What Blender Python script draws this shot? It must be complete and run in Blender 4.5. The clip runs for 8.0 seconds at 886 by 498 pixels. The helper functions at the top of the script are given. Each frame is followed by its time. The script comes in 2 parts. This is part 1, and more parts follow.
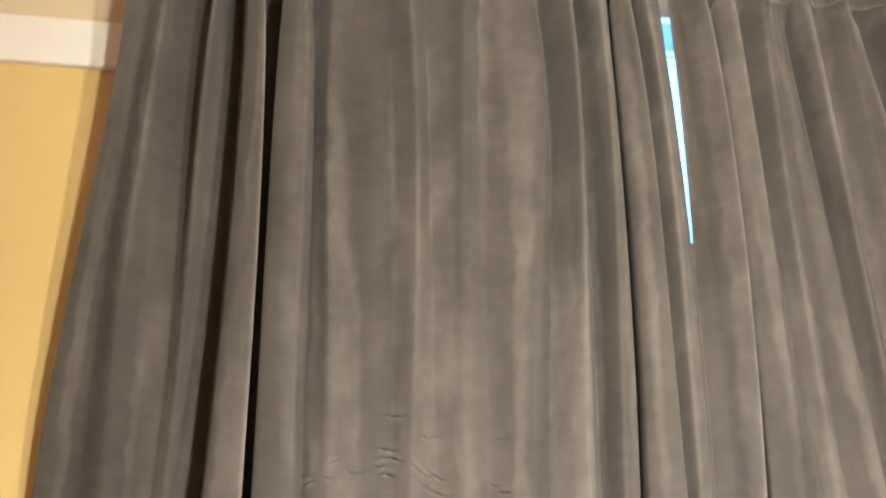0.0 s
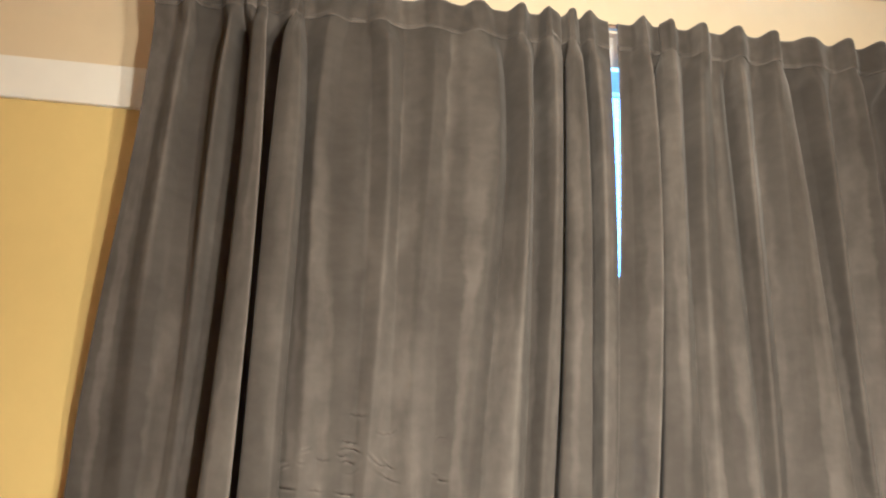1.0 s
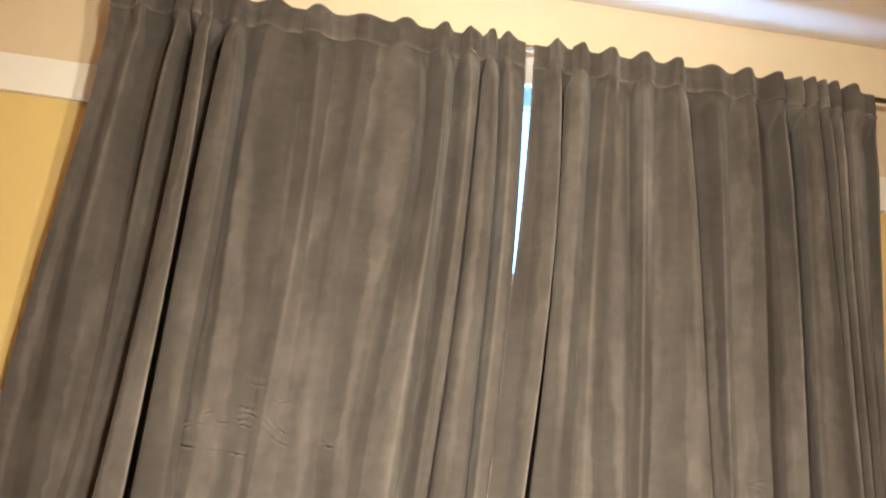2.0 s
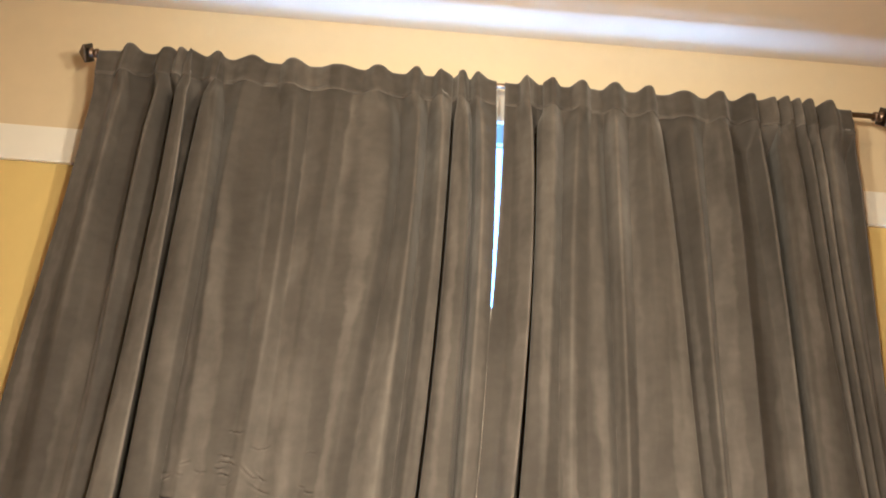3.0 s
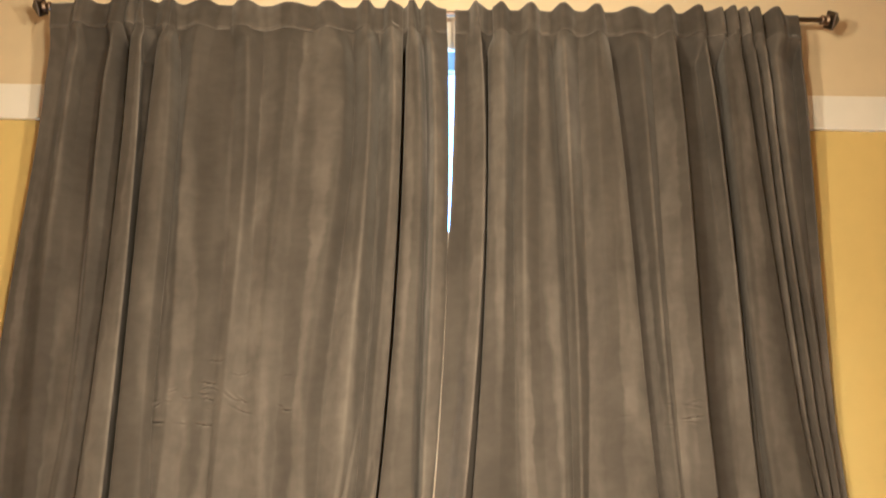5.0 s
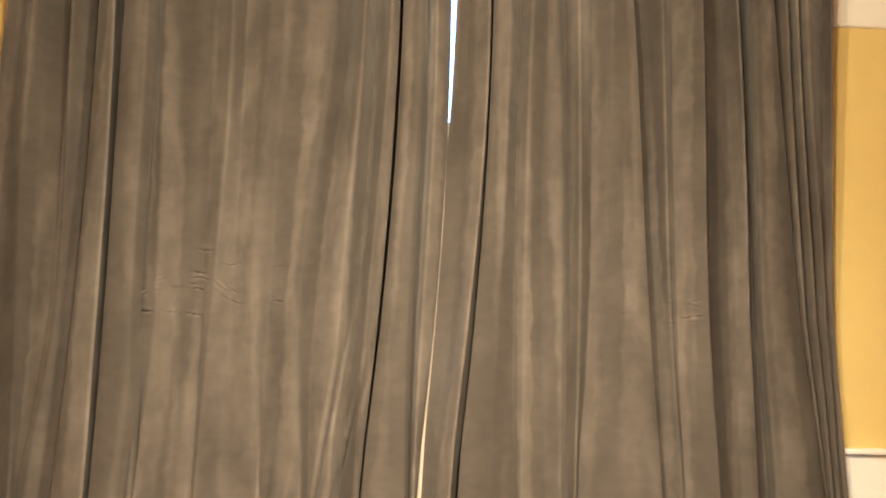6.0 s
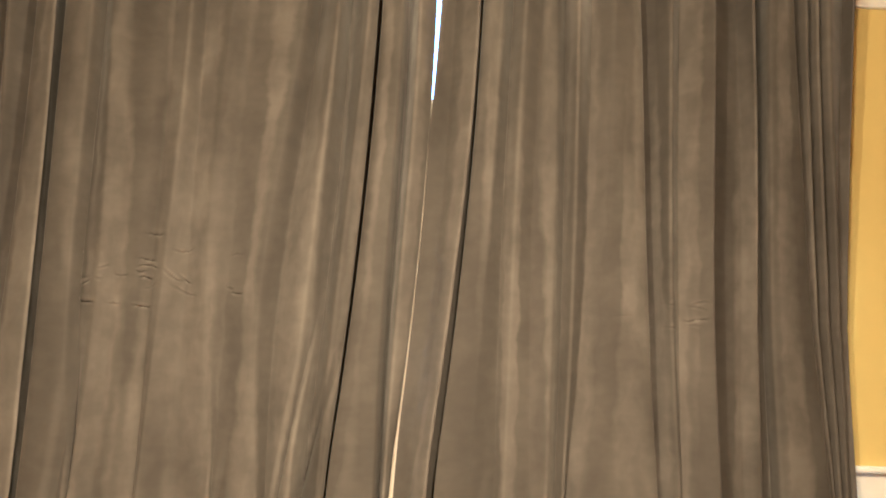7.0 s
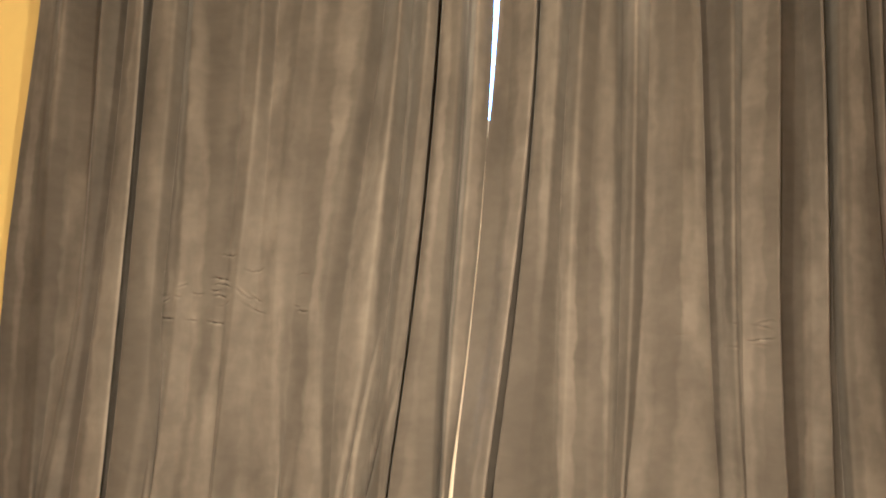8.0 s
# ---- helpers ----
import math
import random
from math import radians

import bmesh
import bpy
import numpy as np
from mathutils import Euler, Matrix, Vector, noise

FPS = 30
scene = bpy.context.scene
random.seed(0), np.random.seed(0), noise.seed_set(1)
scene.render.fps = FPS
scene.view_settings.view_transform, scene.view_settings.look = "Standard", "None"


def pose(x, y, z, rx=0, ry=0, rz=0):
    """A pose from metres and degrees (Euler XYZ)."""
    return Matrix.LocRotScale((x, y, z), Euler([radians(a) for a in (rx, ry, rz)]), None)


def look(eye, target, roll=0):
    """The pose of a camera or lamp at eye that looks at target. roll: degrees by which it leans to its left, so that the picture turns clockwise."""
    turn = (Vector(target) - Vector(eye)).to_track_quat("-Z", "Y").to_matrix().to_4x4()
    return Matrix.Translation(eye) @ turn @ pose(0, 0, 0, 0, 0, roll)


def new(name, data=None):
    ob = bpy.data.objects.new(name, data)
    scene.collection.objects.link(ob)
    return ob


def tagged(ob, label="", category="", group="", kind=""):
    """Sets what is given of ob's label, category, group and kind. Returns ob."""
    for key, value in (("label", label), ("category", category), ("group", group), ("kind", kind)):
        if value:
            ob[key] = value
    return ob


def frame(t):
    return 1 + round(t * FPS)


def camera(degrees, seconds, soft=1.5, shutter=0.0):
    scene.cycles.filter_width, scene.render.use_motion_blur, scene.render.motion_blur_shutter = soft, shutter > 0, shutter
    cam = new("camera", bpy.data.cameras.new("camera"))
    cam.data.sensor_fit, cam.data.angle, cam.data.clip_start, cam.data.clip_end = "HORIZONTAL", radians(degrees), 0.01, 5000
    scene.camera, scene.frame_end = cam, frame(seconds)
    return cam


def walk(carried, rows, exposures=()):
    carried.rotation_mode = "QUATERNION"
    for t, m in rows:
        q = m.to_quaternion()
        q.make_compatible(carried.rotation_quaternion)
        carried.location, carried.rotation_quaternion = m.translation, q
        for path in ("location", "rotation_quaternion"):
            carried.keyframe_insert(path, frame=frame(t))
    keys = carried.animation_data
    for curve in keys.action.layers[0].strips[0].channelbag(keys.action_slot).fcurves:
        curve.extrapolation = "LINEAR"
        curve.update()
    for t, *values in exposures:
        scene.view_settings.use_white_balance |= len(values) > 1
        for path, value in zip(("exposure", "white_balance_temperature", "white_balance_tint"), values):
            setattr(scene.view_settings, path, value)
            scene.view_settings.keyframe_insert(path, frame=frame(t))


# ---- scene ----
cam = camera(68.0, 8.0, soft=1.8, shutter=0.35)
PATH = [
    (0, (-0.585, -1.236, 1.199), (-0.378, 0.623, 1.906), 0.6),
    (0.5, (-0.524, -1.417, 1.271), (-0.4, 0.455, 1.965), 1.0),
    (1, (-0.493, -1.509, 1.231), (-0.342, 0.383, 1.863), 3.1),
    (1.5, (-0.407, -1.556, 1.099), (-0.207, 0.329, 1.738), 5.1),
    (2, (-0.263, -1.648, 1.149), (-0.134, 0.229, 1.828), 6.0),
    (2.2, (-0.234, -1.625, 1.145), (-0.14, 0.219, 1.914), 5.6),
    (3.3, (-0.102, -1.674, 1.124), (-0.064, 0.154, 1.933), 3.6),
    (3.5, (-0.077, -1.69, 1.119), (-0.021, 0.142, 1.92), 3.1),
    (4, (-0.048, -1.731, 1.126), (0.033, 0.117, 1.887), 1.8),
    (4.2, (-0.04, -1.734, 1.115), (0.04, 0.117, 1.869), 1.2),
    (5.3, (-0.029, -1.744, 1.104), (0.009, 0.193, 1.598), 0.1),
    (5.5, (-0.041, -1.728, 1.083), (-0.001, 0.226, 1.509), 0.2),
    (6, (-0.046, -1.664, 1.058), (0.03, 0.301, 1.421), 1.2),
    (6.5, (-0.035, -1.571, 1.071), (0.075, 0.396, 1.412), 2.1),
    (7, (-0.02, -1.511, 1.087), (0.092, 0.458, 1.423), 2.3),
    (7.5, (0.001, -1.528, 1.074), (-0.064, 0.438, 1.433), 2.9),
    (8, (0.012, -1.546, 1.109), (-0.098, 0.421, 1.455), 3.0),
]
walk(cam, [(t, look(eye, target, roll)) for t, eye, target, roll in PATH], [(0, 4.98, 3500, 10), (0.5, 4.66, 3500, 10), (1.5, 4.84, 3580, 10), (2, 4.84, 3660, 10), (4, 4.43, 3790, 10), (6, 4.84, 4000, 10), (7, 4.73, 3990, 10), (7.5, 4.92, 3990, 10), (8, 4.96, 3920, 10)])

# ---------------------------------------------------------------- light
world = bpy.data.worlds.new("sky")
world.use_nodes = True
scene.world = world
wn = world.node_tree.nodes
sky = wn.new("ShaderNodeTexSky")
sky.sky_type, sky.sun_disc = "NISHITA", False
sky.dust_density = 4.0
sky.sun_elevation, sky.sun_rotation = radians(59), radians(194)
wn["Background"].inputs["Strength"].default_value = 0.15
world.node_tree.links.new(sky.outputs["Color"], wn["Background"].inputs["Color"])


def lamp(name, kind, m, watts, colour, **more):
    data = bpy.data.lights.new(name, kind)
    data.energy, data.color = watts, colour
    for key, value in more.items():
        if key == "size":
            data.size = value
        elif key == "size_y":
            data.shape, data.size_y = "RECTANGLE", value
        elif key == "radius":
            data.shadow_soft_size = value
        elif key == "angle":
            data.angle = radians(value)
        elif key == "cone":
            data.spot_size, data.spot_blend = radians(value), 1.0
    ob = new(name, data)
    ob.matrix_world = m
    return ob


WARM = (1.0, 0.585, 0.212)
# the hanging lamp over the middle of the room: two bulbs under shades that open downwards
for bx in (-0.24, 0.12):
    lamp("pendant_bulb", "POINT", pose(bx, -1.26, 1.80), 2.8, WARM, radius=0.045)
    lamp("pendant_downlight", "SPOT", pose(bx, -1.26, 1.92), 4.9, WARM, radius=0.045, cone=165)
# the sun stands behind the house; the window sees blue sky, whose light a lamp in the lower opening carries in
lamp("sun", "SUN", look((-0.25, -1.0, 1.75), (0, 0, 0)), 2.0, (1.0, 0.96, 0.90), angle=0.5)
lamp("window_daylight", "AREA", look((0.02, 0.07, 1.0), (0.02, -1.0, 1.0)), 9.5, (0.66, 0.83, 1.0), size=1.6, size_y=0.7)

# ---------------------------------------------------------------- materials


def material(name, colour, rough=0.6, metal=0.0, spots=0.0, scale=6.0, stretch=(1, 1, 1), bump=0.0, bump_scale=120.0):
    """A surface with blotches at two scales and a fine relief."""
    mat = bpy.data.materials.new(name)
    mat.use_nodes = True
    n, ln = mat.node_tree.nodes, mat.node_tree.links
    p = n["Principled BSDF"]
    p.inputs["Roughness"].default_value = rough
    p.inputs["Metallic"].default_value = metal
    co = n.new("ShaderNodeTexCoord")
    mp = n.new("ShaderNodeMapping")
    mp.inputs["Scale"].default_value = stretch
    ln.new(co.outputs["Object"], mp.inputs["Vector"])
    big, small = n.new("ShaderNodeTexNoise"), n.new("ShaderNodeTexNoise")
    for node, s, d in ((big, scale, 3.0), (small, scale * 7.3, 5.0)):
        node.inputs["Scale"].default_value = s
        node.inputs["Detail"].default_value = d
        ln.new(mp.outputs["Vector"], node.inputs["Vector"])
    mix = n.new("ShaderNodeMath")
    mix.operation = "MULTIPLY_ADD"
    mix.inputs[1].default_value = 0.45
    ln.new(small.outputs["Fac"], mix.inputs[0])
    half = n.new("ShaderNodeMath")
    half.operation = "MULTIPLY"
    half.inputs[1].default_value = 0.55
    ln.new(big.outputs["Fac"], half.inputs[0])
    ln.new(half.outputs[0], mix.inputs[2])
    ramp = n.new("ShaderNodeValToRGB")
    lo, hi = (tuple(max(0, c * k) for c in colour) + (1,) for k in (1 - spots, 1 + spots))
    ramp.color_ramp.elements[0].position, ramp.color_ramp.elements[0].color = 0.35, lo
    ramp.color_ramp.elements[1].position, ramp.color_ramp.elements[1].color = 0.65, hi
    ln.new(mix.outputs[0], ramp.inputs["Fac"])
    ln.new(ramp.outputs["Color"], p.inputs["Base Color"])
    if bump:
        grain = n.new("ShaderNodeTexNoise")
        grain.inputs["Scale"].default_value = bump_scale
        grain.inputs["Detail"].default_value = 4.0
        ln.new(co.outputs["Object"], grain.inputs["Vector"])
        b = n.new("ShaderNodeBump")
        b.inputs["Strength"].default_value = bump
        b.inputs["Distance"].default_value = 0.002
        ln.new(grain.outputs["Fac"], b.inputs["Height"])
        ln.new(b.outputs["Normal"], p.inputs["Normal"])
    return mat


def velvet(name, colour, sheen, tint):
    """Cut pile: upright bands of two widths, the wide from brushing, the narrow and the crests painted pale as lit
    folds, crushed patches and a fine fuzz, laid out on the cloth's own metres.
    """
    mat = bpy.data.materials.new(name)
    mat.use_nodes = True
    n, ln = mat.node_tree.nodes, mat.node_tree.links
    p = n["Principled BSDF"]
    p.inputs["Roughness"].default_value = 0.95
    p.inputs["Specular IOR Level"].default_value = 0.1
    p.inputs["Sheen Roughness"].default_value = 0.45
    p.inputs["Sheen Tint"].default_value = (*tint, 1)
    co = n.new("ShaderNodeTexCoord")

    # the bands waver a little from side to side
    weave = n.new("ShaderNodeTexNoise")
    weave.inputs["Scale"].default_value, weave.inputs["Detail"].default_value = 14.0, 4.0
    ln.new(co.outputs["UV"], weave.inputs["Vector"])
    shift, wavy = n.new("ShaderNodeVectorMath"), n.new("ShaderNodeVectorMath")
    shift.operation, wavy.operation = "MULTIPLY", "ADD"
    shift.inputs[1].default_value = (0.030, 0, 0)
    ln.new(weave.outputs["Color"], shift.inputs[0])
    ln.new(co.outputs["UV"], wavy.inputs[0])
    ln.new(shift.outputs["Vector"], wavy.inputs[1])

    def layer(stretch, scale, detail, low, high, sharp=0.2, middle=0.5):
        mp = n.new("ShaderNodeMapping")
        mp.inputs["Scale"].default_value = stretch
        ln.new(wavy.outputs["Vector"], mp.inputs["Vector"])
        tex = n.new("ShaderNodeTexNoise")
        tex.inputs["Scale"].default_value, tex.inputs["Detail"].default_value = scale, detail
        ln.new(mp.outputs["Vector"], tex.inputs["Vector"])
        mr = n.new("ShaderNodeMapRange")
        mr.inputs["From Min"].default_value, mr.inputs["From Max"].default_value = middle - sharp, middle + sharp
        mr.inputs["To Min"].default_value, mr.inputs["To Max"].default_value = low, high
        ln.new(tex.outputs["Fac"], mr.inputs["Value"])
        return mr.outputs["Result"]

    def times(u, v):
        node = n.new("ShaderNodeMath")
        node.operation = "MULTIPLY"
        ln.new(u, node.inputs[0])
        ln.new(v, node.inputs[1])
        return node.outputs[0]

    # pale strips painted in for lit folds run down the cloth, broken along their length; between them the pile is
    # brush-marked and crushed
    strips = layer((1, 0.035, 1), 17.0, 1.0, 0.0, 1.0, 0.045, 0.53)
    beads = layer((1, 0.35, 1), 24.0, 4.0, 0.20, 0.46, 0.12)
    lit_strips = n.new("ShaderNodeMath")
    lit_strips.operation = "MULTIPLY_ADD"
    lit_strips.inputs[2].default_value = 0.84
    ln.new(strips, lit_strips.inputs[0])
    ln.new(beads, lit_strips.inputs[1])
    # a highlight is painted into the colour, lightest along the crests of the folds
    geo, crest_light, crest = n.new("ShaderNodeNewGeometry"), n.new("ShaderNodeMapRange"), n.new("ShaderNodeMath")
    crest_light.inputs["From Min"].default_value, crest_light.inputs["From Max"].default_value = 0.51, 0.56
    crest_light.inputs["To Min"].default_value, crest_light.inputs["To Max"].default_value = 0.94, 1.40
    ln.new(geo.outputs["Pointiness"], crest_light.inputs["Value"])
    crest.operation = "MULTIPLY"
    ln.new(lit_strips.outputs[0], crest.inputs[0])
    ln.new(crest_light.outputs["Result"], crest.inputs[1])
    brushed_lit = times(layer((1, 0.09, 1), 9.0, 2.0, 0.90, 1.10, 0.14), crest.outputs[0])
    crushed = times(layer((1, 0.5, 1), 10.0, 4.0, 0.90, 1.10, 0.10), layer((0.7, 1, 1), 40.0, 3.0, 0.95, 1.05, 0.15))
    # the painted fold light goes into both the base colour and the sheen
    nap_lit = times(brushed_lit, crushed)
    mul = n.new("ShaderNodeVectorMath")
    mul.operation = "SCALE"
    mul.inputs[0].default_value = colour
    ln.new(nap_lit, mul.inputs["Scale"])
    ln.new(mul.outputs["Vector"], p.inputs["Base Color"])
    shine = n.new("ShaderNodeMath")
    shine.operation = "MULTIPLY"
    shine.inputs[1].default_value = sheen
    ln.new(nap_lit, shine.inputs[0])
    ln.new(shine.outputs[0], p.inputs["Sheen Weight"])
    fuzz = n.new("ShaderNodeTexNoise")
    fuzz.inputs["Scale"].default_value, fuzz.inputs["Detail"].default_value = 700.0, 3.0
    ln.new(co.outputs["UV"], fuzz.inputs["Vector"])
    b = n.new("ShaderNodeBump")
    b.inputs["Strength"].default_value, b.inputs["Distance"].default_value = 0.2, 0.002
    ln.new(fuzz.outputs["Fac"], b.inputs["Height"])
    # the pile leans upwards
    lean, unit = n.new("ShaderNodeVectorMath"), n.new("ShaderNodeVectorMath")
    lean.operation, unit.operation = "ADD", "NORMALIZE"
    lean.inputs[1].default_value = (0, 0, 0.36)
    ln.new(geo.outputs["Normal"], lean.inputs[0])
    ln.new(lean.outputs["Vector"], unit.inputs[0])
    ln.new(unit.outputs["Vector"], b.inputs["Normal"])
    ln.new(b.outputs["Normal"], p.inputs["Normal"])
    return mat


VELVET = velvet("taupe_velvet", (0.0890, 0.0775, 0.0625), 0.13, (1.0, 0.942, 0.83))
LINING = material("cream_lining", (0.66, 0.60, 0.47), 0.8, spots=0.04, bump=0.1, bump_scale=900)
GOLD = material("golden_wall_paint", (0.71, 0.54, 0.121), 0.55, spots=0.03, scale=2.0, bump=0.12, bump_scale=160)
TAN = material("tan_wall_paint", (0.72, 0.60, 0.335), 0.6, spots=0.03, scale=2.0, bump=0.12, bump_scale=160)
CEILING = material("ceiling_paint", (0.55, 0.46, 0.31), 0.8, spots=0.03, scale=2.0, bump=0.2, bump_scale=90)
WHITE = material("white_trim_paint", (0.88, 0.835, 0.70), 0.4, spots=0.02, scale=3.0, bump=0.05, bump_scale=60)
BRONZE = material("oiled_bronze", (0.24, 0.175, 0.11), 0.42, metal=1.0, spots=0.25, scale=20.0, bump=0.1)
DARK_BRONZE = material("dark_bronze", (0.085, 0.068, 0.05), 0.4, metal=1.0, spots=0.25, scale=20.0, bump=0.1)
WOOD_FLOOR = material("floor_boards", (0.22, 0.13, 0.07), 0.45, spots=0.3, scale=3.0, stretch=(6, 0.6, 1), bump=0.1)
HONEY_WOOD = material("honey_wood", (0.55, 0.31, 0.09), 0.45, spots=0.18, scale=5.0, stretch=(1, 1, 6), bump=0.1)
VINYL = material("white_window_frame", (0.80, 0.82, 0.83), 0.35, spots=0.02)
REVEAL = material("grey_reveal_paint", (0.24, 0.235, 0.23), 0.6, spots=0.05)
OUTSIDE = material("outside_ground", (0.018, 0.021, 0.012), 0.9, spots=0.3, scale=0.5)

GLASS = bpy.data.materials.new("window_glass")
GLASS.use_nodes = True
gp = GLASS.node_tree.nodes["Principled BSDF"]
gp.inputs["Transmission Weight"].default_value, gp.inputs["Roughness"].default_value, gp.inputs["IOR"].default_value = 1.0, 0.0, 1.45

# ---------------------------------------------------------------- helpers


def part(name, bm, mat, parent=None, label="", smooth=False):
    me = bpy.data.meshes.new(name)
    bm.normal_update()
    bm.to_mesh(me)
    bm.free()
    me.materials.append(mat)
    if smooth:
        for f in me.polygons:
            f.use_smooth = True
    ob = new(name, me)
    ob.parent = parent
    if label:
        ob["label"] = label
    return ob


def add_box(bm, x0, x1, y0, y1, z0, z1, bevel=0.0):
    made = bmesh.ops.create_cube(bm, size=1.0, matrix=Matrix.LocRotScale(((x0 + x1) / 2, (y0 + y1) / 2, (z0 + z1) / 2), None, (x1 - x0, y1 - y0, z1 - z0)))
    if bevel:
        edges = list({e for v in made["verts"] for e in v.link_edges})
        bmesh.ops.bevel(bm, geom=edges, offset=bevel, segments=2, profile=0.6, affect="EDGES")


def box(*bounds, bevel=0.0):
    bm = bmesh.new()
    add_box(bm, *bounds, bevel=bevel)
    return bm


def lathe(profile, sides=24, turn=0.0):
    """A solid turned about the x axis from (x, radius) pairs."""
    bm = bmesh.new()
    rings = []
    for x, r in profile:
        rings.append([bm.verts.new((x, r * math.cos(turn + 2 * math.pi * i / sides), r * math.sin(turn + 2 * math.pi * i / sides))) for i in range(sides)])
    for a, b in zip(rings, rings[1:]):
        for i in range(sides):
            j = (i + 1) % sides
            bm.faces.new((a[i], a[j], b[j], b[i]))
    bm.faces.new(rings[0][::-1])
    bm.faces.new(rings[-1])
    bmesh.ops.recalc_face_normals(bm, faces=bm.faces)
    return bm


def structure(name, bm, mat, label, category):
    return tagged(part(name, bm, mat), label, category, kind="structure")


# ---------------------------------------------------------------- the room
X0, X1, YB, ZC, ZT, WT = -3.6, 3.6, -6.8, 2.628, 2.09, 0.134
WX0, WX1, WZ0, WZ1, WD = -0.82, 0.86, 0.62, 2.298, 0.098

bm = bmesh.new()
for b in ((X0, WX0, 0, WT, 0, ZT), (WX1, X1, 0, WT, 0, ZT), (WX0, WX1, 0, WT, 0, WZ0)):
    add_box(bm, *b)
structure("wall_north", bm, GOLD, "golden yellow painted plaster wall round the window", "wall")
bm = bmesh.new()
for b in ((X0, WX0, 0, WT, ZT, ZC), (WX1, X1, 0, WT, ZT, ZC), (WX0, WX1, 0, WT, WZ1, ZC)):
    add_box(bm, *b)
structure("wall_north_upper", bm, TAN, "tan painted wall band above the white rail", "wall")
for name, b in (("wall_west", (X0 - 0.15, X0, YB, WT)), ("wall_east", (X1, X1 + 0.15, YB, WT)), ("wall_south", (X0 - 0.15, X1 + 0.15, YB - 0.15, YB))):
    structure(name, box(*b, 0, ZT), GOLD, "golden yellow painted plaster wall", "wall")
    structure(name + "_upper", box(*b, ZT, ZC), TAN, "tan painted wall band under the ceiling", "wall")
structure("floor", box(X0 - 0.15, X1 + 0.15, YB - 0.15, WT, -0.1, 0), WOOD_FLOOR, "brown wooden floor boards", "floor")
structure("ceiling", box(X0 - 0.15, X1 + 0.15, YB - 0.15, WT, ZC, ZC + 0.12), CEILING, "plain off-white painted ceiling", "ceiling")


def rail(name, x0, x1):
    """A flat white board with eased edges."""
    bm = bmesh.new()
    add_box(bm, x0, x1, -0.014, 0, 2.033, 2.147, bevel=0.004)
    return structure(name, bm, WHITE, "flat cream-white wooden rail round the wall", "trim")


rail("trim_west", X0, WX0 - 0.09)
rail("trim_east", WX1 + 0.09, X1)
for name, x0, x1 in (("wainscot_west", X0, WX0 - 0.09), ("wainscot_east", WX1 + 0.09, X1)):
    bm = bmesh.new()
    add_box(bm, x0, x1, -0.010, 0, 0.10, 0.872)
    structure(name, bm, WHITE, "smooth white painted wainscot panel", "wainscot")
    bm = bmesh.new()
    add_box(bm, x0, x1, -0.024, 0, 0.874, 0.888, bevel=0.005)
    structure(name.replace("wainscot", "chair_rail"), bm, WHITE, "narrow white chair rail capping the wainscot", "trim")
    structure(name.replace("wainscot", "baseboard"), box(x0, x1, -0.016, 0, 0, 0.10, bevel=0.004), WHITE, "white painted baseboard", "trim")

# ---------------------------------------------------------------- the window
window = tagged(new("window_1"), "white framed window behind the closed curtains", "window", kind="structure")
bm = bmesh.new()
for b in ((WX0 - 0.08, WX0, -0.016, 0, WZ0, WZ1), (WX1, WX1 + 0.08, -0.016, 0, WZ0, WZ1), (WX0 - 0.08, WX1 + 0.08, -0.018, 0, WZ1 - 0.013, WZ1 + 0.105)):
    add_box(bm, *b, bevel=0.003)
part("casing", bm, WHITE, window, "white painted casing boards")
bm = bmesh.new()
add_box(bm, WX0 - 0.10, WX1 + 0.10, -0.045, 0.0, WZ0 - 0.035, WZ0 - 0.001, bevel=0.004)
part("window_sill", bm, WHITE, window)
bm = bmesh.new()
for b in ((WX0 + 0.001, WX0 + 0.013, 0, WD, WZ0, WZ1 - 0.014), (WX1 - 0.013, WX1 - 0.001, 0, WD, WZ0, WZ1 - 0.014), (WX0 + 0.001, WX1 - 0.001, 0.0, WD, WZ1 - 0.013, WZ1 - 0.001)):
    add_box(bm, *b)
part("reveal", bm, REVEAL, window, "grey painted reveal boards")
part("window_board", box(WX0 + 0.001, WX1 - 0.001, 0, WD, WZ0 + 0.001, WZ0 + 0.013), VINYL, window, "white window board inside the reveal")
bm = bmesh.new()
f0, f1 = WD + 0.001, WD + 0.034
for b in ((WX0, WX0 + 0.05, f0, f1, WZ0, WZ1), (WX1 - 0.05, WX1, f0, f1, WZ0, WZ1), (WX0 + 0.05, WX1 - 0.05, f0, f1, WZ0, WZ0 + 0.05), (WX0 + 0.05, WX1 - 0.05, f0, f1, WZ1 - 0.012, WZ1)):
    add_box(bm, *b)
part("window_frame", bm, VINYL, window)
pane = part("pane", box(WX0 + 0.05, WX1 - 0.05, WD + 0.02, WD + 0.026, WZ0 + 0.05, WZ1 - 0.011), GLASS, window)
pane.visible_shadow = False
structure("ground", box(-400, 400, 0.5, 800, -3.2, -3.0), OUTSIDE, "ground outside the window", "ground")

# ---------------------------------------------------------------- the rod
ROD_Y, ROD_Z = -0.10, 2.35
rod = tagged(new("curtain_rod"), "dark bronze curtain rod with faceted square finials", "curtain rod")
rod.location = (0, ROD_Y, ROD_Z)


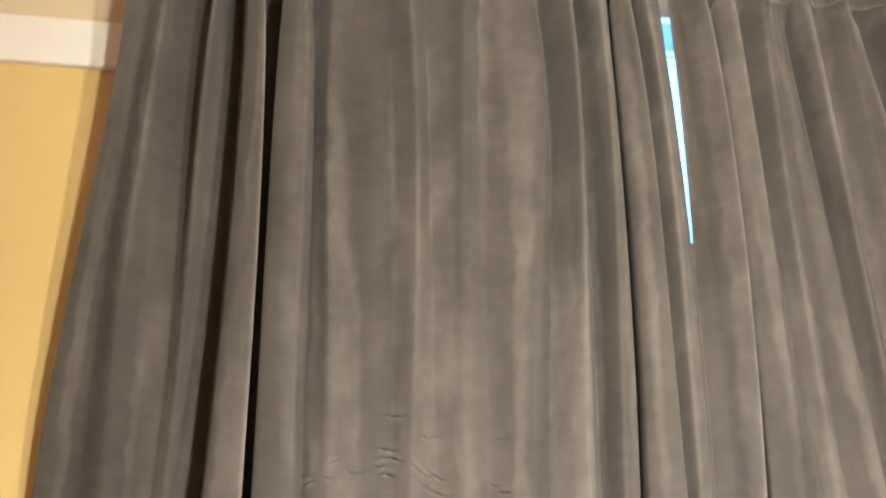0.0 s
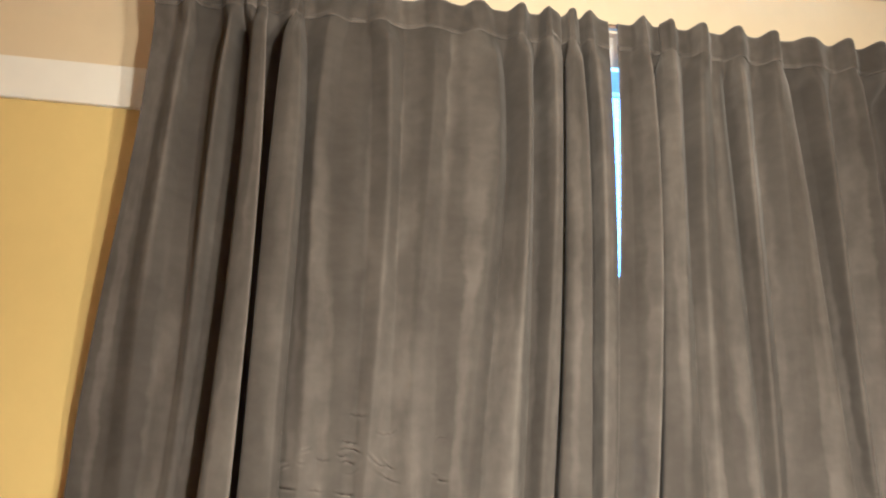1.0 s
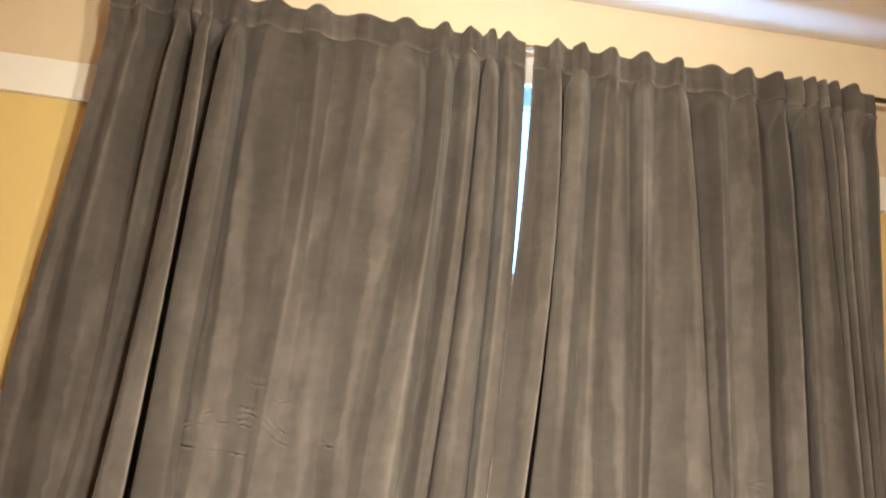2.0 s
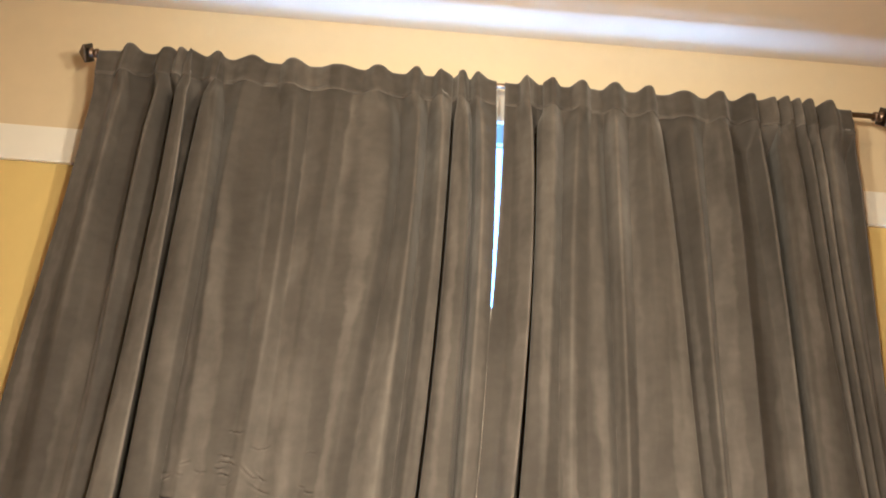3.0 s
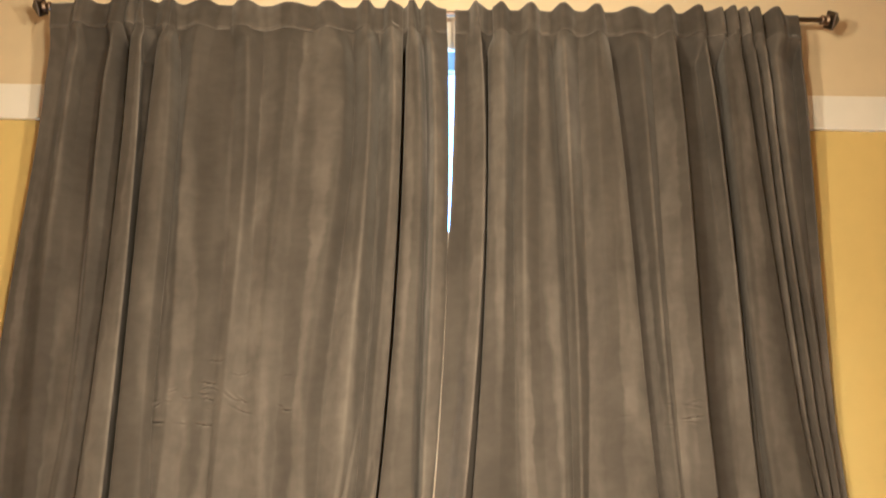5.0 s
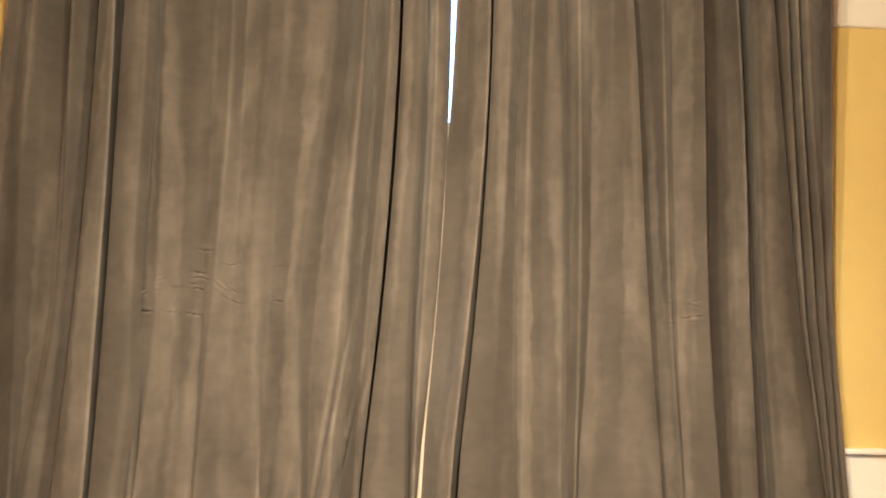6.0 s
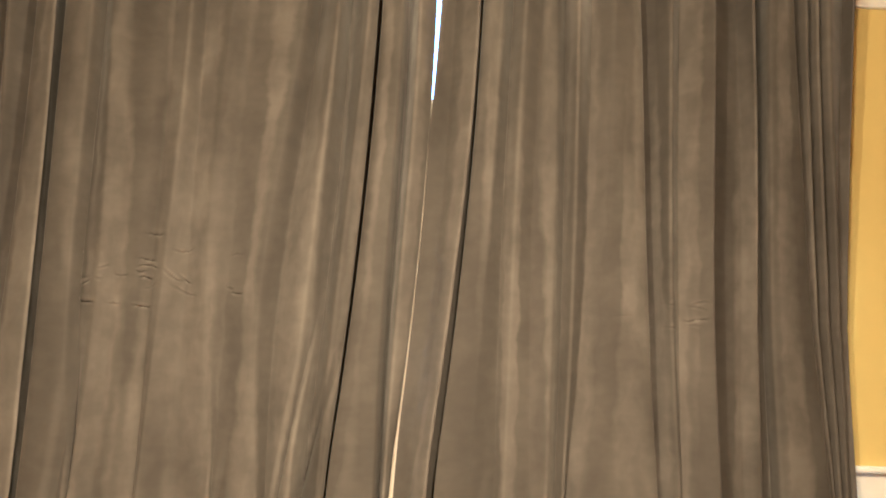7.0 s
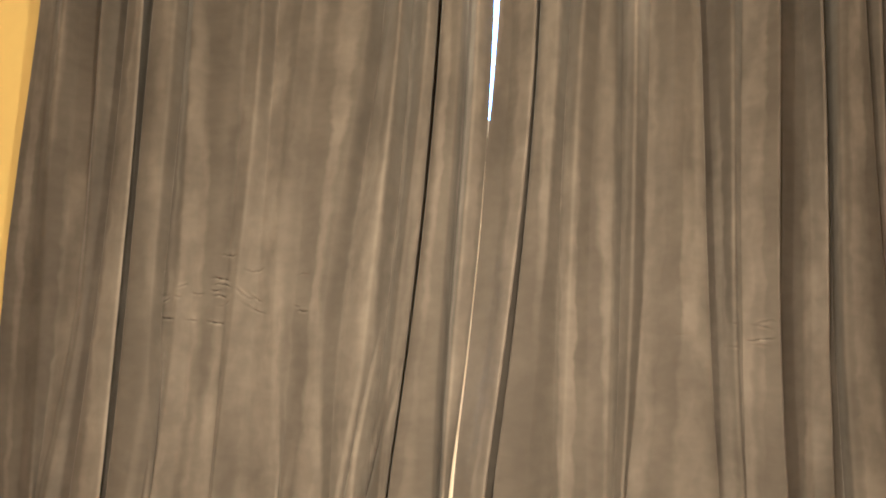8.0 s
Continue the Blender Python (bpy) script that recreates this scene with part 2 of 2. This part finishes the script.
def finial(side):
    f = part("finial", lathe([(0.0105, 0.011), (0.013, 0.033), (0.016, 0.036), (0.0185, 0.034), (0.042, 0.002)], 4), DARK_BRONZE, rod, "faceted pyramid finial of dark bronze")
    f.matrix_basis = pose(side * 1.148, 0, 0, 0, 0, 0 if side > 0 else 180)
    part("collar", lathe([(-0.014, 0.0095), (-0.012, 0.014), (-0.006, 0.014), (-0.004, 0.010), (0.002, 0.010), (0.004, 0.015), (0.010, 0.015), (0.0125, 0.010)], 20), BRONZE, f, smooth=True)
    return f


part("tube", lathe([(-1.150, 0.0080), (1.150, 0.0080)], 20), BRONZE, rod, smooth=True)
finial(1), finial(-1)
for bx in (-0.99, 0.33, 0.985):
    bm = bmesh.new()
    add_box(bm, bx - 0.008, bx + 0.008, 0.0085, 0.094, -0.006, 0.006)
    add_box(bm, bx - 0.014, bx + 0.014, 0.094, 0.0995, -0.04, 0.03)
    part("bracket", bm, BRONZE, rod)

# ---------------------------------------------------------------- the curtains
Z_SEAM = 2.272
# pleat lines: x at 2.36, 1.9, 1.4 and 0.9 m height, and how far the cloth stands from the wall above and below
OUTER_LEFT = [
    (-1.127, -1.104, -1.117, -1.081, 0.104, 0.034), (-1.065, -1.065, -1.055, -1.013, 0.098, 0.034), (-1.025, -1.025, -1.015, -0.973, 0.128, 0.050),
    (-1.009, -1.002, -0.971, -0.960, 0.090, 0.038), (-0.944, -0.951, -0.931, -0.941, 0.082, 0.044), (-0.920, -0.925, -0.905, -0.915, 0.132, 0.060),
    (-0.908, -0.874, -0.855, -0.850, 0.044, 0.032), (-0.879, -0.844, -0.825, -0.820, 0.146, 0.138), (-0.857, -0.807, -0.777, -0.756, 0.156, 0.152),
]
BROAD_LEFT = [
    (-0.883, -0.833, -0.803, -0.782, 0.128, 0.120), (-0.891, -0.841, -0.811, -0.790, 0.050, 0.030), (-0.775, -0.768, -0.743, -0.722, 0.050, 0.030),
    (-0.793, -0.784, -0.759, -0.738, 0.140, 0.148), (-0.781, -0.729, -0.706, -0.664, 0.154, 0.152), (-0.768, -0.717, -0.692, -0.652, 0.100, 0.126),
    (-0.682, -0.685, -0.648, -0.640, 0.138, 0.146), (-0.645, -0.649, -0.618, -0.604, 0.120, 0.138), (-0.617, -0.594, -0.576, -0.568, 0.120, 0.138),
    (-0.603, -0.561, -0.541, -0.526, 0.118, 0.136), (-0.560, -0.518, -0.509, -0.514, 0.152, 0.148),
]
MIDDLE_LEFT = [
    (-0.516, -0.491, -0.475, -0.455, 0.112, 0.132), (-0.434, -0.424, -0.429, -0.391, 0.144, 0.146), (-0.378, -0.387, -0.382, -0.379, 0.122, 0.138),
    (-0.311, -0.269, -0.305, -0.299, 0.144, 0.150), (-0.273, -0.241, -0.269, -0.280, 0.092, 0.120), (-0.211, -0.194, -0.213, -0.228, 0.154, 0.145),
    (-0.177, -0.172, -0.179, -0.204, 0.085, 0.092), (-0.145, -0.128, -0.148, -0.170, 0.152, 0.138),
]
INNER_LEFT = [
    (-0.114, -0.112, -0.125, -0.158, 0.132, 0.134), (-0.124, -0.122, -0.135, -0.171, 0.064, 0.072), (-0.094, -0.092, -0.105, -0.141, 0.064, 0.072),
    (-0.098, -0.096, -0.109, -0.145, 0.130, 0.146), (-0.085, -0.055, -0.062, -0.066, 0.156, 0.152), (-0.058, -0.036, -0.042, -0.052, 0.070, 0.080),
    (-0.040, -0.014, -0.023, -0.040, 0.152, 0.136), (0.015, 0.021, 0.010, -0.028, 0.116, 0.122),
]
INNER_RIGHT = [
    (0.040, 0.033, 0.011, -0.019, 0.118, 0.112), (0.073, 0.066, 0.052, 0.010, 0.100, 0.114), (0.101, 0.117, 0.093, 0.045, 0.152, 0.146),
    (0.085, 0.101, 0.077, 0.029, 0.064, 0.072), (0.152, 0.149, 0.127, 0.084, 0.064, 0.072), (0.136, 0.133, 0.111, 0.068, 0.122, 0.138),
    (0.172, 0.169, 0.151, 0.129, 0.154, 0.150), (0.216, 0.201, 0.186, 0.182, 0.100, 0.128),
]
BROAD_RIGHT = [
    (0.254, 0.225, 0.210, 0.200, 0.152, 0.146), (0.288, 0.265, 0.249, 0.250, 0.120, 0.136), (0.304, 0.302, 0.294, 0.283, 0.116, 0.146),
    (0.325, 0.327, 0.323, 0.308, 0.092, 0.118), (0.350, 0.344, 0.339, 0.320, 0.158, 0.148), (0.408, 0.386, 0.371, 0.332, 0.104, 0.130),
    (0.443, 0.430, 0.418, 0.378, 0.154, 0.148), (0.473, 0.492, 0.491, 0.502, 0.126, 0.156), (0.479, 0.498, 0.497, 0.508, 0.066, 0.074),
]
MIDDLE_RIGHT = [
    (0.529, 0.543, 0.541, 0.525, 0.100, 0.112), (0.558, 0.562, 0.553, 0.558, 0.150, 0.140), (0.618, 0.597, 0.577, 0.570, 0.100, 0.124),
    (0.657, 0.657, 0.639, 0.637, 0.160, 0.156), (0.663, 0.663, 0.645, 0.643, 0.092, 0.098), (0.748, 0.754, 0.746, 0.718, 0.072, 0.074),
    (0.760, 0.772, 0.771, 0.764, 0.130, 0.084), (0.763, 0.775, 0.774, 0.767, 0.046, 0.044),
]
OUTER_RIGHT = [
    (0.821, 0.815, 0.807, 0.809, 0.054, 0.044), (0.817, 0.811, 0.803, 0.805, 0.132, 0.094), (0.853, 0.860, 0.879, 0.908, 0.142, 0.092),
    (0.858, 0.865, 0.884, 0.913, 0.056, 0.044), (0.901, 0.902, 0.911, 0.932, 0.132, 0.068), (0.914, 0.915, 0.927, 0.943, 0.060, 0.038),
    (0.941, 0.932, 0.942, 0.954, 0.130, 0.062), (0.953, 0.944, 0.957, 0.965, 0.060, 0.038), (0.976, 0.959, 0.974, 0.977, 0.130, 0.056),
    (1.046, 1.025, 0.995, 0.992, 0.066, 0.038), (1.058, 1.037, 1.016, 1.007, 0.108, 0.040),
]
LEFT = OUTER_LEFT + BROAD_LEFT + MIDDLE_LEFT + INNER_LEFT
RIGHT = INNER_RIGHT + BROAD_RIGHT + MIDDLE_RIGHT + OUTER_RIGHT
HZ = (2.36, 1.9, 1.4, 0.9)
# the folds of the header band over the rod: x and half width
BUMPS_LEFT = [
    (-1.029, 0.022), (-0.924, 0.026), (-0.884, 0.015), (-0.853, 0.015), (-0.786, 0.018), (-0.687, 0.030), (-0.566, 0.028), (-0.438, 0.042),
    (-0.326, 0.028), (-0.218, 0.017), (-0.143, 0.016), (-0.085, 0.013), (-0.038, 0.015),
]
BUMPS_RIGHT = [
    (0.103, 0.015), (0.174, 0.017), (0.259, 0.020), (0.356, 0.023), (0.452, 0.020), (0.562, 0.034), (0.660, 0.022), (0.748, 0.022),
    (0.810, 0.015), (0.852, 0.015), (0.887, 0.013), (0.922, 0.015), (0.981, 0.021),
]


def along(h, z):
    """x of a pleat line at height z: a gentle curve through four heights."""
    if z < HZ[3]:
        return h[3] + (h[3] - along(h, HZ[3] + 0.05)) / 0.05 * 0.6 * (HZ[3] - z)
    out = 0.0
    for i, p in enumerate(HZ):
        k = h[i]
        for j, q in enumerate(HZ):
            if j != i:
                k *= (z - q) / (p - q)
        out += k
    return out


def eased(t):
    t = min(1.0, max(0.0, t))
    return t * t * (3 - 2 * t)


def places(lines, z):
    k = min(1.0, max(0.0, (z - 1.2) / 0.9))
    pts = np.array([(along(l[:4], z), l[4] * k + l[5] * (1 - k)) for l in lines])
    if lines is RIGHT:
        # the meeting edge is tucked behind the other curtain below the slit
        pts[0, 0] -= 0.012 * math.exp(-((z - 1.47) / 0.12) ** 2)
    return pts


def steps_of(lines):
    """How finely each stretch between two pleat lines is divided."""
    p = places(lines, 1.7)
    return [int(min(26, max(6, round(math.hypot(*(b - a)) / 0.003)))) for a, b in zip(p, p[1:])]


def over_rod(x, depth, bumps):
    """How far the band stands from the wall: rounded folds run on over the rod, the hollows are drawn flat in front of it."""
    s = depth - 0.113
    fold = 0.35 * (s + np.sqrt(s * s + 0.010 ** 2)) / 2
    for bx, w in bumps:
        fold = np.maximum(fold, 0.033 * min(1.0, 0.024 / w) * np.exp(-np.abs((x - bx) / w) ** 3))
    # stiff cloth rounds the folds off
    return 0.113 + np.convolve(np.pad(fold, 3, mode="edge"), np.ones(7) / 7, "valid")


def section(lines, z, steps, bumps):
    """The cloth's cross-section at height z: a smooth curve through the pleat lines, as an array of x, y."""
    pts = places(lines, z)
    pts = np.vstack((2 * pts[0] - pts[1], pts, 2 * pts[-1] - pts[-2]))
    knots = np.concatenate(([0.0], np.cumsum(np.sqrt(np.linalg.norm(np.diff(pts, axis=0), axis=1)))))
    rows = []
    for i in range(1, len(pts) - 2):
        (p0, p1, p2, p3), (t0, t1, t2, t3) = pts[i - 1:i + 3], knots[i - 1:i + 3]
        m1 = ((p1 - p0) / (t1 - t0) - (p2 - p0) / (t2 - t0) + (p2 - p1) / (t2 - t1)) * (t2 - t1) * 0.65
        m2 = ((p2 - p1) / (t2 - t1) - (p3 - p1) / (t3 - t1) + (p3 - p2) / (t3 - t2)) * (t2 - t1) * 0.65
        t = np.linspace(0, 1, steps[i - 1], endpoint=False)[:, None]
        rows.append((2 * t**3 - 3 * t**2 + 1) * p1 + (t**3 - 2 * t**2 + t) * m1 + (-2 * t**3 + 3 * t**2) * p2 + (t**3 - t**2) * m2)
    rows.append(pts[-2:-1])
    out = np.vstack(rows)
    h = float(eased((z - 2.20) / (Z_SEAM - 2.20)))
    x = out[:, 0] * (1 - h) + np.maximum.accumulate(out[:, 0]) * h
    return np.column_stack((x, -(out[:, 1] * (1 - h) + over_rod(x, out[:, 1], bumps) * h)))


# creases pressed into the cloth: x, z, half length, depth, tilt, bow
CREASES_LEFT = [
    (-0.661, 1.177, 0.018, 0.0030, -0.06, 0.00), (-0.606, 1.175, 0.013, 0.0018, 0.00, 0.00), (-0.551, 1.172, 0.018, 0.0030, -0.11, 0.00), (-0.539, 1.321, 0.020, 0.0022, -0.05, 0.00),
    (-0.479, 1.290, 0.019, 0.0022, 0.11, 0.20), (-0.549, 1.268, 0.019, 0.0026, -0.16, -0.15), (-0.545, 1.255, 0.020, 0.0034, -0.10, -0.18), (-0.559, 1.243, 0.011, 0.0024, 0.00, 0.00),
    (-0.548, 1.231, 0.014, 0.0030, -0.14, -0.19), (-0.491, 1.234, 0.016, 0.0032, -0.56, 0.22), (-0.472, 1.231, 0.017, 0.0024, -0.59, 0.13), (-0.471, 1.207, 0.026, 0.0020, -0.42, 0.09),
    (-0.368, 1.286, 0.013, 0.0014, 0.08, -0.30), (-0.376, 1.216, 0.008, 0.0020, -0.25, 0.00), (-0.361, 1.206, 0.012, 0.0026, -0.08, 0.00), (-0.670, 1.216, 0.010, 0.0030, 0.40, 0.00),
    (-0.674, 1.226, 0.014, 0.0014, 0.14, 0.00), (-0.632, 1.249, 0.009, 0.0018, 0.33, 0.00), (-0.598, 1.233, 0.013, 0.0018, 0.00, 0.00), (-0.638, 1.224, 0.007, 0.0012, -0.14, 0.00),
    (-0.538, 1.212, 0.013, 0.0012, 0.38, 0.17),
]
CREASES_RIGHT = [
    (0.510, 1.224, 0.013, 0.0024, 0.08, 0.00), (0.515, 1.207, 0.016, 0.0018, 0.06, 0.00), (0.505, 1.184, 0.008, 0.0026, -0.25, 0.00), (0.515, 1.178, 0.012, 0.0026, 0.25, 0.00),
    (0.550, 1.225, 0.010, 0.0014, 0.00, 0.00), (0.549, 1.176, 0.009, 0.0018, 0.11, 0.00), (0.613, 1.230, 0.016, 0.0018, 0.12, -0.15), (0.607, 1.219, 0.015, 0.0024, -0.27, -0.10),
    (0.604, 1.193, 0.021, 0.0028, 0.14, 0.00), (0.602, 1.182, 0.013, 0.0020, -0.15, 0.00), (0.444, 1.195, 0.015, 0.0008, 0.07, 0.00),
]
# small pleats that spread towards the hem: x at 1.0 and at 0.8 m, width, depth, where they begin
FAN_LEFT = [
    (-0.169, -0.214, 0.0060, 0.036, 1.12), (-0.226, -0.253, 0.0055, 0.026, 1.22), (-0.268, -0.302, 0.007, 0.012, 0.95),
    (-0.340, -0.362, 0.008, 0.012, 0.95), (-0.372, -0.405, 0.016, 0.010, 1.10), (-0.664, -0.669, 0.011, 0.018, 1.15),
]
FAN_RIGHT = [(0.051, 0.010, 0.008, 0.013, 0.98), (0.735, 0.733, 0.010, 0.008, 1.1)]


def relief(x, z, creases, fan, seed):
    """How far the cloth is pressed back at (x, z) by creases, small pleats and sag."""
    d = 0.0032 * noise.noise((x * 9 + seed, z * 1.6, 0.3)) + 0.0026 * noise.noise((x * 19 + seed, z * 0.8, 4.1)) + 0.0013 * noise.noise((x * 26, z * 7 + seed, 1.7))
    d += 0.0012 * math.exp(-((z - 1.195) / 0.012) ** 2) * (0.5 + noise.noise((x * 7, seed, 5.0)))
    for cx, cz, half, depth, tilt, bow in creases:
        u = x - cx
        v = z - cz - tilt * u - bow * (u * u / half - half / 2) - 0.0016 * noise.noise((x * 90, cz * 50, seed))
        if abs(v) < 0.02 and abs(u) < 2 * half:
            d += 1.5 * depth * math.exp(-(u / half) ** 4) * (math.exp(-(v / 0.0024) ** 2) - 0.4 * math.exp(-((v - 0.007) / 0.005) ** 2))
    for xa, xb, w, depth, start in fan:
        if z < start:
            cx = xa + (xb - xa) * (1.0 - z) / 0.2
            d += depth * min(1.0, (start - z) / 0.25) * math.exp(-((x - cx) / w) ** 2)
    return d


def cloth(lines, bumps, heights, creases, fan, seed, back=0.0, short=0):
    grid, steps = [], steps_of(lines)
    for z in heights:
        sec = section(lines, z, steps, bumps)
        # the lining keeps to the back of the cloth through every turn of the fold
        run = np.gradient(sec, axis=0)
        run /= np.maximum(np.linalg.norm(run, axis=1), 1e-6)[:, None]
        off = back * np.column_stack((-run[:, 1], run[:, 0]))
        grid.append([(x + u, y + v + relief(x, z, creases, fan, seed), z) for (x, y), (u, v) in list(zip(sec, off))[short:len(sec) - short]])
    return grid


def sheet(grid, seed=0.0):
    bm = bmesh.new()
    vs = [[bm.verts.new(p) for p in row] for row in grid]
    for a, b in zip(vs, vs[1:]):
        for i in range(len(a) - 1):
            bm.faces.new((a[i], a[i + 1], b[i + 1], b[i]))
    # the cloth's own coordinates: metres along the weave and up
    uv = bm.loops.layers.uv.new("cloth")
    mid = grid[len(grid) // 2]
    run, total = [0.0], 0.0
    for p, q in zip(mid, mid[1:]):
        total += math.hypot(q[0] - p[0], q[1] - p[1])
        run.append(total)
    where = {v: (run[i] + seed, v.co.z) for row in vs for i, v in enumerate(row)}
    for f in bm.faces:
        for loop in f.loops:
            loop[uv].uv = where[loop.vert]
    return bm


def thicken(ob, metres, offset):
    m = ob.modifiers.new("thickness", "SOLIDIFY")
    m.thickness, m.offset = metres, offset


def curtain(lines, bumps, creases, fan, seed, label):
    c = tagged(new("curtain"), label, "curtain", "pair of curtains")
    heights = sorted(set([round(v, 4) for v in list(np.linspace(0.012, 1.10, 36)) + list(np.linspace(1.105, 1.350, 110)) + list(np.linspace(1.365, 2.00, 36)) + list(np.linspace(2.015, 2.22, 18)) + list(np.linspace(2.225, Z_SEAM + 0.012, 12))]))
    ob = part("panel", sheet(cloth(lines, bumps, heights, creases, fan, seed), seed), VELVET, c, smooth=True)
    thicken(ob, 0.003, 1)
    # the stiff double band over the rod, with a rounded, wavy top edge
    grid = []
    base = section(lines, Z_SEAM, steps_of(lines), bumps)
    top = section(lines, 2.36, steps_of(lines), bumps)
    levels = [0, 0.03, 0.06, 0.09, 0.12, 0.16, 0.22, 0.3, 0.4, 0.5, 0.6, 0.7, 0.8, 0.87, 0.93, 0.97, 1.0]
    for r, v in enumerate(levels + [1.0, 1.0, 1.0]):
        row = []
        for (xb, yb), (xt, yt) in zip(base, top):
            x, y = xb + (xt - xb) * v, yb + (yt - yb) * v
            ridge = min(1.0, max(0.0, (-y - 0.117) / 0.030))
            crown = 2.350 + 0.007 * ridge ** 0.8 + 0.003 * noise.noise((x * 14, seed, 2.0))
            # the stitched seam is a fine welt that shows between the rolls
            puff = 0.0008 + 0.002 * math.sin(math.pi * v) + 0.0032 * math.exp(-((v - 0.06) / 0.04) ** 2) * (1 - ridge)
            z = Z_SEAM - 0.004 + (crown - Z_SEAM + 0.004) * v + 0.004 * noise.noise((x * 9, seed, 7.0)) * (1 - v)
            y += -puff
            if r >= len(levels):
                k = (r - len(levels) + 1) / 3
                y, z = y + 0.014 * k, z - 0.004 * k * k
            row.append((x, y + 0.0022 * noise.noise((x * 30, z * 40, seed)), z))
        grid.append(row)
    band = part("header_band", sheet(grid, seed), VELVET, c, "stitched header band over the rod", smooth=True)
    thicken(band, 0.0032, 1)
    part("lining", sheet(cloth(lines, bumps, [z for z in heights[::2] if z < 1.97], (), [(a, b, 2.2 * w, d, top) for a, b, w, d, top in fan], seed, back=0.003, short=4)), LINING, c, "cream lining cloth behind the velvet", smooth=True)
    return c


curtain(LEFT, BUMPS_LEFT, CREASES_LEFT, FAN_LEFT, 3.1, "floor-length taupe velvet curtain hanging in deep folds, creased halfway down")
right_curtain = curtain(RIGHT, BUMPS_RIGHT, CREASES_RIGHT, FAN_RIGHT, 8.4, "floor-length taupe velvet curtain with evenly gathered folds and fine creases")

# the turned hem of the lining along the meeting edge, seen where the two curtains part towards the floor; its hidden
# flap and upper end are added to block daylight
grid = []
for z in np.linspace(0.02, 1.665, 52):
    x0, x1 = along(LEFT[-1][:4], z), along(RIGHT[0][:4], z)
    x1 = max(x0, x1)
    grid.append([(x0 - 0.001, -0.1215, z), (x0 + 0.003, -0.114, z), (x1 + 0.008, -0.107, z), (x1 + 0.034, -0.104, z)])
hem = part("lining_hem", sheet(grid), LINING, right_curtain, "cream lining hem showing along the meeting edge, with an added daylight-blocking flap", smooth=True)
thicken(hem, 0.0015, 0)

# ---------------------------------------------------------------- the wooden bin beside the curtains
bin_ = tagged(new("wooden_bin"), "open honey-coloured wooden bin standing before the curtain", "bin")
bin_.location = (-1.203, -0.31, 0)
bw, bd, bh, th = 0.25, 0.22, 0.893, 0.012
for name, b in (("front_panel", (-bw, bw, -bd / 2, -bd / 2 + th, 0.0, bh)), ("back_panel", (-bw, bw, bd / 2 - th, bd / 2, 0.0, bh)), ("side_panel", (-bw, -bw + th, -bd / 2 + th, bd / 2 - th, 0.0, bh)), ("side_panel", (bw - th, bw, -bd / 2 + th, bd / 2 - th, 0.0, bh)), ("bottom", (-bw + th, bw - th, -bd / 2 + th, bd / 2 - th, 0.02, 0.035))):
    part(name, box(*b, bevel=0.002), HONEY_WOOD, bin_)
